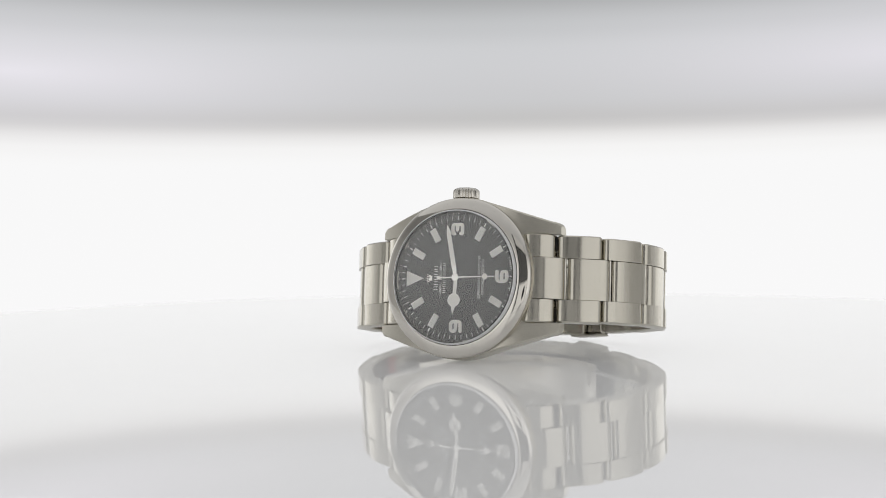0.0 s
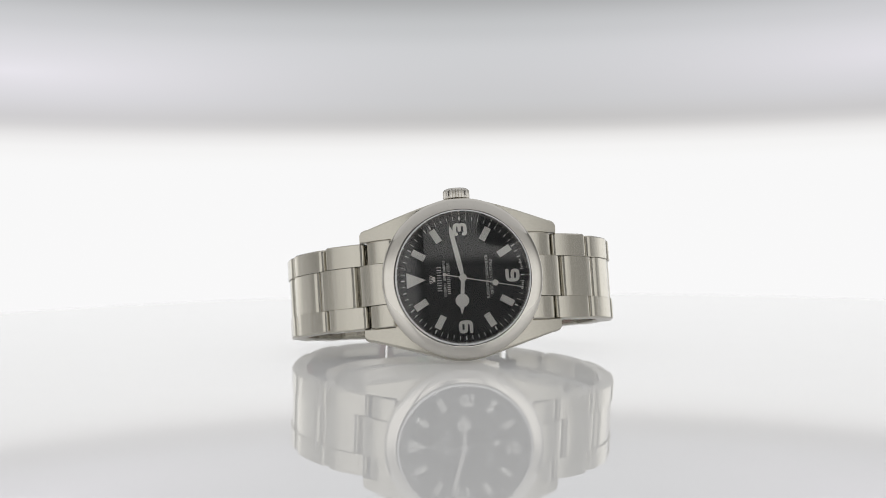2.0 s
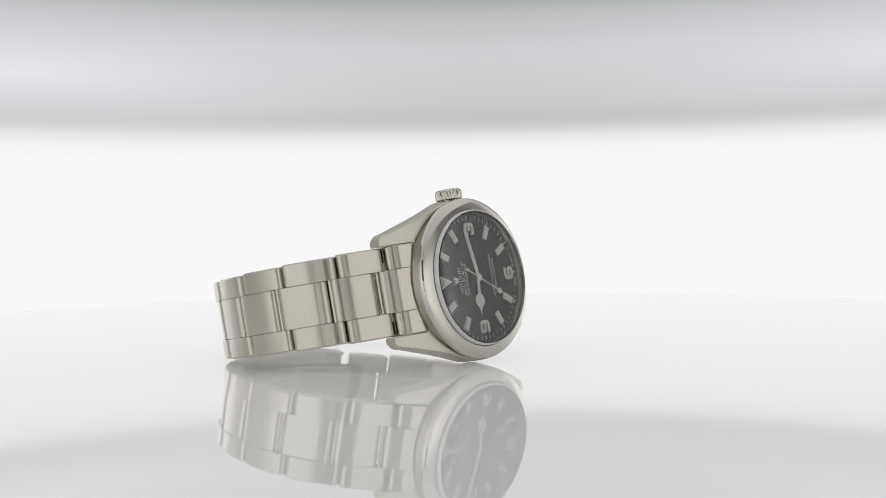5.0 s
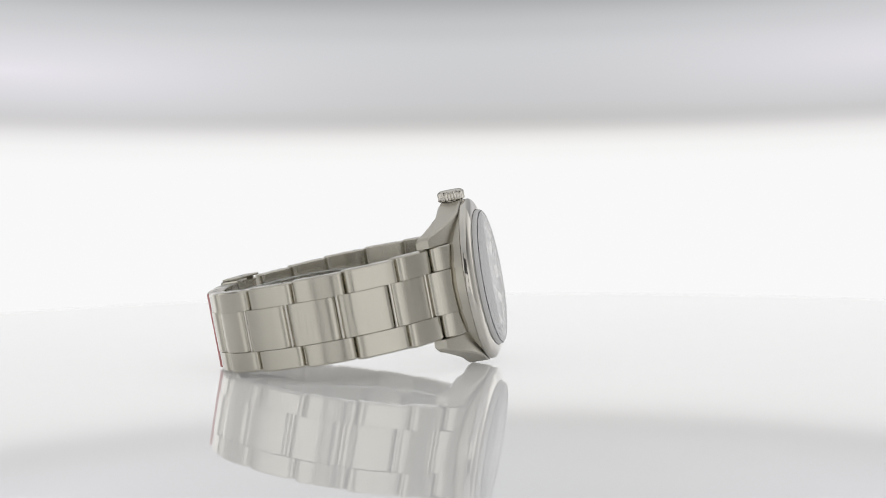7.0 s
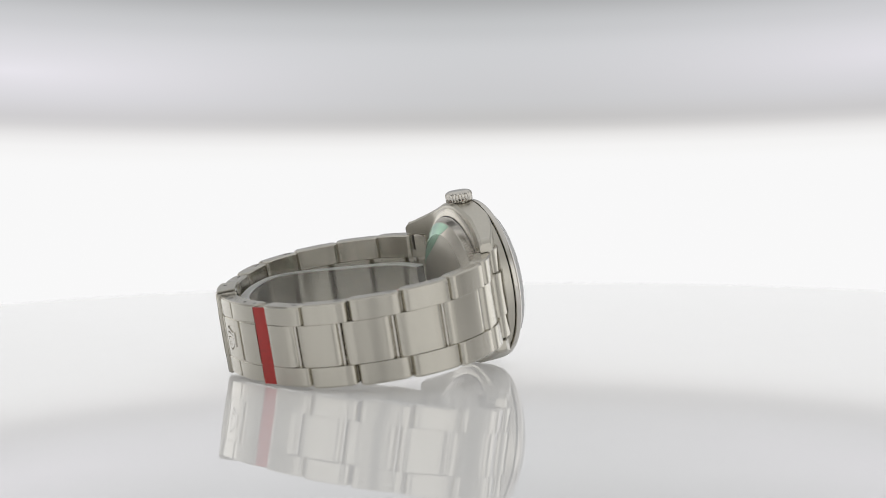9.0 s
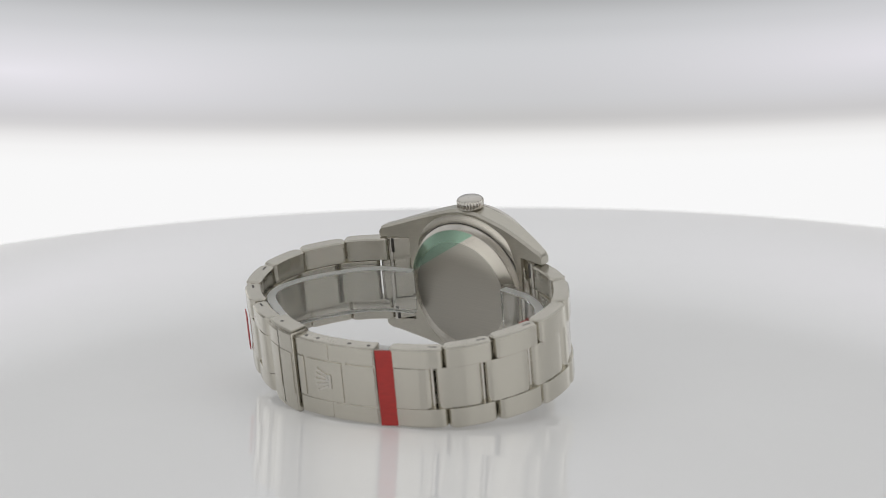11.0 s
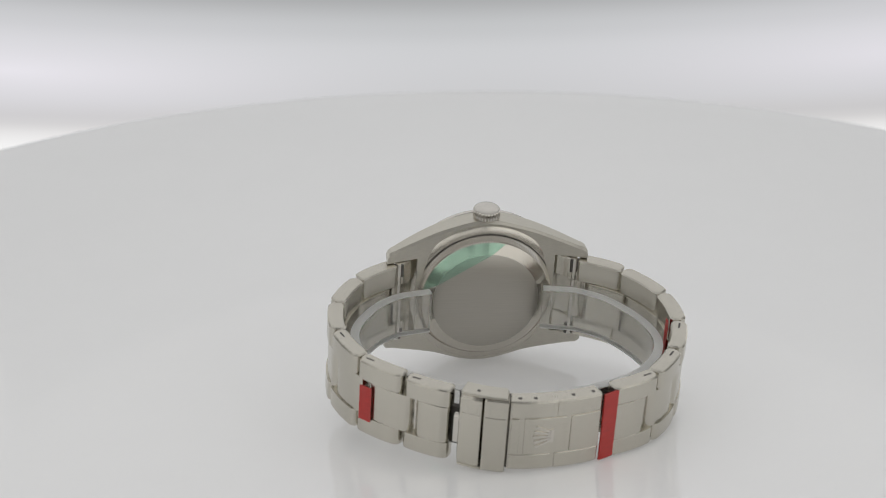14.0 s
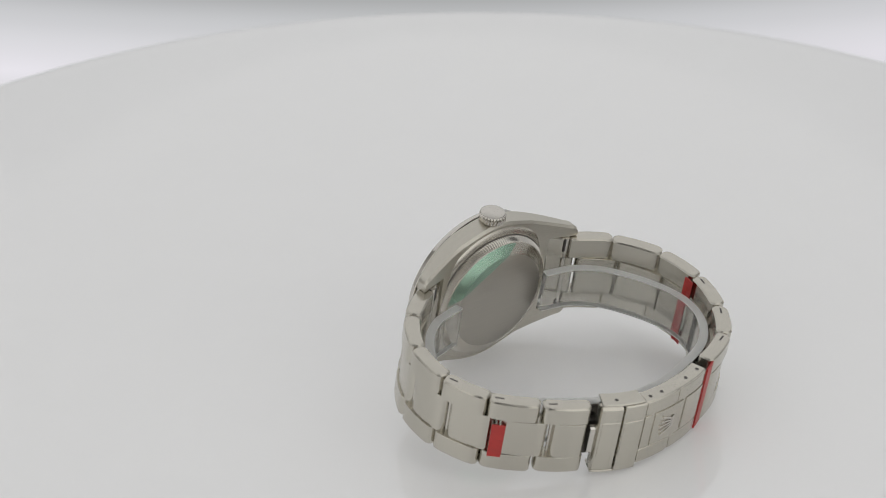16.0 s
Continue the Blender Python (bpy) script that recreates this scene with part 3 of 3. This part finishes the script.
def side(joints):
    for k in range(6):
        w0 = (half_width(k) + half_width(k + 1)) / 2
        c = 4.55 - 0.05 * k
        for z0, z1 in ((c + 0.03, w0), (-w0, -c - 0.03)):
            link("outer_link", joints[k], joints[k + 1], z0, z1, gap=0.8, bevel=0.3, inner=0.07)
        a = along(joints, k, 2.4)
        b = along(joints, k + 1, 2.4) if k < 5 else joints[6]
        link("centre_link", a, b, -c, c, gap=1.05, drop=-0.05, bulge=0.52, rad=1.2, inner=0.07)
        q = Vector(joints[k])
        n = (Vector((0, 30)) - q).normalized()
        rod(q + n * 1.6, -w0 + 0.5, w0 - 0.5, 0.17)
        q = Vector(a)
        n = (Vector((0, 30)) - q).normalized()
        rod(q + n * 1.15, -c - 1, c + 1, 0.36)
    # slotted screw ends on the links next to the clasp; dark bars for the shaded slots
    for k in (3, 4, 5):
        a, b = Vector(along(joints, k, 1.5)), Vector(along(joints, k, 3.3))
        w = (b - a).normalized()
        n = Vector((-w.y, w.x)) if Vector((-w.y, w.x)).dot(Vector((0, 30)) - a) > 0 else Vector((w.y, -w.x))
        top = (half_width(k) + half_width(k + 1)) / 2
        for z in (top - 0.2, -top - 0.02):
            bm = bmesh.new()
            loft(bm, [[((p + n * d).x * MM, (p + n * d).y * MM, q * MM) for p, d in ((a, 1.25), (a, 1.65), (b, 1.65), (b, 1.25))] for q in (z, z + 0.22)])
            part("screw_slot", bm, dark_steel, watch)
    s = math.copysign(1, joints[0][0])
    # end pieces between the lugs
    for z0, z1 in ((4.6, 9.68), (-9.68, -4.6)):
        link("end_link", (s * 14.6, 1.7), joints[0], z0, z1, gap=0.3, thick=3.6, bulge=0.85, rad=0.8, inner=0.07)
    link("end_link", (s * 14.6, 1.6), along(joints, 0, 2.2), -4.54, 4.54, gap=0.3, thick=3.6, drop=-0.05, bulge=1.2, rad=0.9, inner=0.07)
    rod((s * 19.4, 8.0), -9.72, 9.72, 0.6, "spring_bar")
    # solid dark blocks for the shaded hollow behind the spring bar at both lugs
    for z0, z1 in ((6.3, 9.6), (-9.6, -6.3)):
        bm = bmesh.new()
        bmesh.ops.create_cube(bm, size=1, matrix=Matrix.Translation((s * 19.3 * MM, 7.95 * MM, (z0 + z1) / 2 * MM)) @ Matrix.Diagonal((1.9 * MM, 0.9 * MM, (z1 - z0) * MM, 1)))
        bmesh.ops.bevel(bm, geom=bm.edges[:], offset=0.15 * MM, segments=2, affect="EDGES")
        part("spring_bar_shade", bm, dark_steel, watch, "dark block standing in for the shaded hollow behind the spring bar")


side(JOINTS_12)
side(JOINTS_6)


# ---- clasp ----
def smooth_line(pts, n):
    """Points of a smooth line through pts."""
    out = []
    ext = [tuple(2 * a - b for a, b in zip(pts[0], pts[1]))] + list(pts) + [tuple(2 * a - b for a, b in zip(pts[-1], pts[-2]))]
    for i in range(1, len(ext) - 2):
        p = [Vector(q) for q in ext[i - 1:i + 3]]
        for k in range(n):
            t = k / n
            out.append(0.5 * (2 * p[1] + (p[2] - p[0]) * t + (2 * p[0] - 5 * p[1] + 4 * p[2] - p[3]) * t * t + (3 * p[1] - p[0] - 3 * p[2] + p[3]) * t ** 3))
    return out + [Vector(pts[-1])]


def strip(name, line, d0, d1, z0, z1, mat, label="", parent=None, bevel=0.12, inside=(0, 30), ends=0.0, rise=None):
    """A bowed plate along a line in plan, from depth d0 to d1 towards the wrist. ends: how far its ends are rounded. rise(y): how far it climbs across the bracelet."""
    bm = bmesh.new()
    rings = []
    last = len(line) - 1

    def ring(p, n, cut):
        b = min(bevel, (d1 - d0) / 3)
        e0, e1, f0, f1 = d0 + cut, d1 - cut, z0 + cut * 0.6, z1 - cut * 0.6
        out = []
        for d, z in ((e0, f0 + b), (e0, f1 - b), (e0 + b, f1), (e1 - b, f1), (e1, f1 - b), (e1, f0 + b), (e1 - b, f0), (e0 + b, f0)):
            q = p + n * d
            out.append((q.x * MM, q.y * MM, (z + (rise(p.y) if rise else 0.0)) * MM))
        return out
    for i, p in enumerate(line):
        w = (line[min(i + 1, last)] - line[max(i - 1, 0)]).normalized()
        n = Vector((-w.y, w.x))
        if n.dot(Vector(inside) - p) < 0:
            n = -n
        if ends and i in (0, last):
            turn = [(0.0, 1.0), (0.12, 0.55), (0.4, 0.2), (1.0, 0.0)]
            for k, c in (turn if i == 0 else turn[::-1]):
                rings.append(ring(p + w * (ends * k * (1 if i == 0 else -1)), n, ends * c))
        else:
            rings.append(ring(p, n, 0.0))
    loft(bm, rings)
    return part(name, bm, mat, parent or watch, label, smooth=32)


CLASP = smooth_line([(-17.3, 56.1), (-12.0, 57.9), (-4.0, 59.0), (3.0, 58.8), (9.0, 57.2), (14.2, 54.6)], 12)


def clasp_cut(x0, x1):
    """The stretch of the clasp's line between two x."""
    def at(x):
        for a, b in zip(CLASP, CLASP[1:]):
            if a.x <= x <= b.x:
                return a.lerp(b, (x - a.x) / (b.x - a.x))
        return CLASP[0] if x < 0 else CLASP[-1]
    return [at(x0)] + [p for p in CLASP if x0 + 0.1 < p.x < x1 - 0.1] + [at(x1)]


def clasp():
    body = strip("clasp_cover", clasp_cut(-15.3, 3.72), 0.0, 3.6, -8.15, 8.15, brushed, "brushed steel fold-over clasp cover", bevel=0.3, ends=0.25)
    for x0, x1 in ((-15.0, -8.9), (-7.9, 0.6), (1.6, 3.3)):
        strip("clasp_band", clasp_cut(x0, x1), -0.24, 0.5, -4.25, 4.25, brushed, parent=body, bevel=0.1, ends=0.1)
    for x0, x1 in ((-15.0, -5.9), (-5.0, 3.3)):
        for z0, z1 in ((4.5, 8.0), (-8.0, -4.5)):
            strip("clasp_band", clasp_cut(x0, x1), -0.14, 0.5, z0, z1, brushed, parent=body, bevel=0.1, ends=0.1)
    # Dark strip fills the gap between cover and catch as its shade.
    strip("clasp_gap_shade", clasp_cut(3.4, 4.2), 0.5, 3.4, -8.0, 8.0, dark_steel, parent=body)
    flip = strip("flip_lock", clasp_cut(3.95, 8.62), -0.75, 3.8, -8.6, 8.6, brushed, "brushed steel safety catch folded over the clasp", bevel=0.3, ends=0.35)
    strip("flip_band", clasp_cut(4.5, 8.3), -0.86, 0, -4.5, 4.5, brushed, parent=flip, bevel=0.1)
    strip("flip_lock_end", clasp_cut(8.74, 13.3), -0.62, 2.4, -8.5, 8.5, brushed, parent=flip, bevel=0.7, ends=1.1)
    strip("flip_band", clasp_cut(9.2, 12.5), -0.72, 0, -4.5, 4.5, brushed, parent=flip, bevel=0.1)
    for z0, z1 in ((8.6, 9.1), (-8.82, -8.3)):
        strip("catch_tab", clasp_cut(4.3, 13.0), -0.4, 3.6, z0, z1, brushed_side, parent=flip, bevel=0.18, ends=0.16)
    bm = bmesh.new()
    lathe(bm, [(0.001, 9.0), (0.42, 9.0), (0.42, 9.13), (0.001, 9.13)], 14, "z", (9.6, 55.6, 0))
    part("catch_pivot", bm, dark_steel, flip)
    # Added dark filler closes the see-through gap and stands for its shade.
    strip("gap_filler", smooth_line([(11.6, 55.5), (14.0, 54.5), (17.2, 52.7)], 4), 2.3, 3.7, -6.0, 3.0, dark_steel, "dark filler standing in for the shaded gap behind the catch", parent=body, bevel=0.2)
    strip("spring_end", clasp_cut(12.9, 14.2), 0.3, 1.9, -4.2, 2.6, polished, parent=flip, bevel=0.4)
    # adjustment holes on both flanges: flush discs, the dark ones for the shade inside
    for k, x in enumerate((1.6, -1.5, -5.3, -9.2, -13.4)):
        p = min(CLASP, key=lambda q: abs(q.x - x))
        for s in (-1, 1):
            bm = bmesh.new()
            lathe(bm, [(0.001, s * 8.0), (0.42, s * 8.0), (0.42, s * 8.17), (0.001, s * 8.17)], 14, "z", (x, p.y - 1.5, 0))
            part("adjustment_hole", bm, brushed_side if k == 2 else dark_steel, body)
    # five-pointed emblem on the cover
    bm = bmesh.new()

    def on_cover(u, v, d):
        x = -3.6 + v * 1.55
        p = min(CLASP, key=lambda q: abs(q.x - x))
        return (x, p.y + 0.24 + d, u * 1.55)
    for k in range(-2, 3):
        tip = (0.75 * k, 1.35 - 0.16 * abs(k))
        prism(bm, [(0.34 * k - 0.16, -0.7), (0.34 * k + 0.16, -0.7), (tip[0] + 0.1, tip[1]), (tip[0] - 0.1, tip[1])], -0.1, 0.22, on_cover)
        prism(bm, [(tip[0] + 0.2 * math.cos(j * math.pi / 4), tip[1] + 0.2 * math.sin(j * math.pi / 4)) for j in range(8)], -0.1, 0.25, on_cover)
    prism(bm, bar(0, -0.95, 2.0, 0.42), -0.1, 0.2, on_cover)
    part("emblem", bm, polished, body, "raised five-pointed emblem")
    # blades under the cover
    strip("folding_blade", smooth_line([(-33.6, 42.0), (-27.0, 50.2), (-17.0, 55.4), (-4, 58.0), (8, 56.4), (14.0, 53.6)], 10), 3.9, 4.3, -5.6, 5.6, polished, "thin curved folding blade inside the clasp")
    return body


clasp()

# ---- clear film strips inside the bracelet ----
FILM = [(-12.5, 9.25), (-16.0, 9.9), (-20.6, 11.2), (-26.6, 15.6), (-31.4, 23.8), (-33.0, 33.0), (-30.4, 41.6), (-24.2, 48.4), (-15.0, 52.2), (-4.0, 54.4), (6.0, 53.4), (14.0, 50.0),
        (21.4, 45.4), (28.4, 39.4), (31.6, 31.4), (30.6, 22.8), (25.8, 15.2), (20.6, 11.2), (16.0, 9.9), (12.5, 9.25)]


def film_rise(y):
    k = min(1.0, max(0.0, (y - 16.0) / 34.0))
    return 2.6 * k * k * (3 - 2 * k)


ob = strip("protective_film", smooth_line(FILM, 6), -0.3, 1.6, -6.2, 3.4, haze_film, "clear plastic protective film inside the bracelet", bevel=0.25, ends=0.2, rise=film_rise)
ob.visible_shadow = False
# Whitish strips paint the light that the film's cut edges catch.
for z0, z1 in ((-6.45, -6.18), (3.38, 3.65)):
    strip("film_edge", smooth_line(FILM, 6), -0.3, 1.6, z0, z1, film_rim, "whitish strip standing in for light on the cut edge", parent=ob, bevel=0.05, ends=0.2, rise=film_rise)

# ---- red stickers ----
edge_line = smooth_line([(-18.7, 55.45), (-17.4, 56.1), (-15.6, 56.9)], 8)
strip("red_sticker", edge_line, -0.3, 0.1, -8.2, 7.9, red_film, "red protective tape across the clasp edge", bevel=0.05)
strip("red_sticker", smooth_line([(31.3, 43.2), (30.3, 44.1), (29.2, 45.05)], 6), -0.62, -0.4, -4.9, 3.4, red_film, "red protective tape across two links", bevel=0.05)
strip("red_sticker", smooth_line([(-37.9, 31.0), (-38.0, 32.8), (-37.5, 34.8)], 6), 3.5, 3.66, -8.6, 8.6, red_film, "red tape across two links on their inner side", bevel=0.04)


# ---- what moves ----
def motions():
    spin = [(k * 0.5, pose(0, 0, 0, 0, 0, 15.373 * (k * 0.5 - 1.5))) for k in range(33)]
    walk(table, spin)
    walk(watch, [(t, m @ WATCH) for t, m in spin])
    walk(seconds, [(t, pose(0, 0, 0, 0, 180 + 6.0 * t, 0)) for t in (0, 2, 4, 6, 8, 10, 12, 14, 16)])
    walk(tent, [(t, arm_pose(a)) for t, a in SWING])


motions()
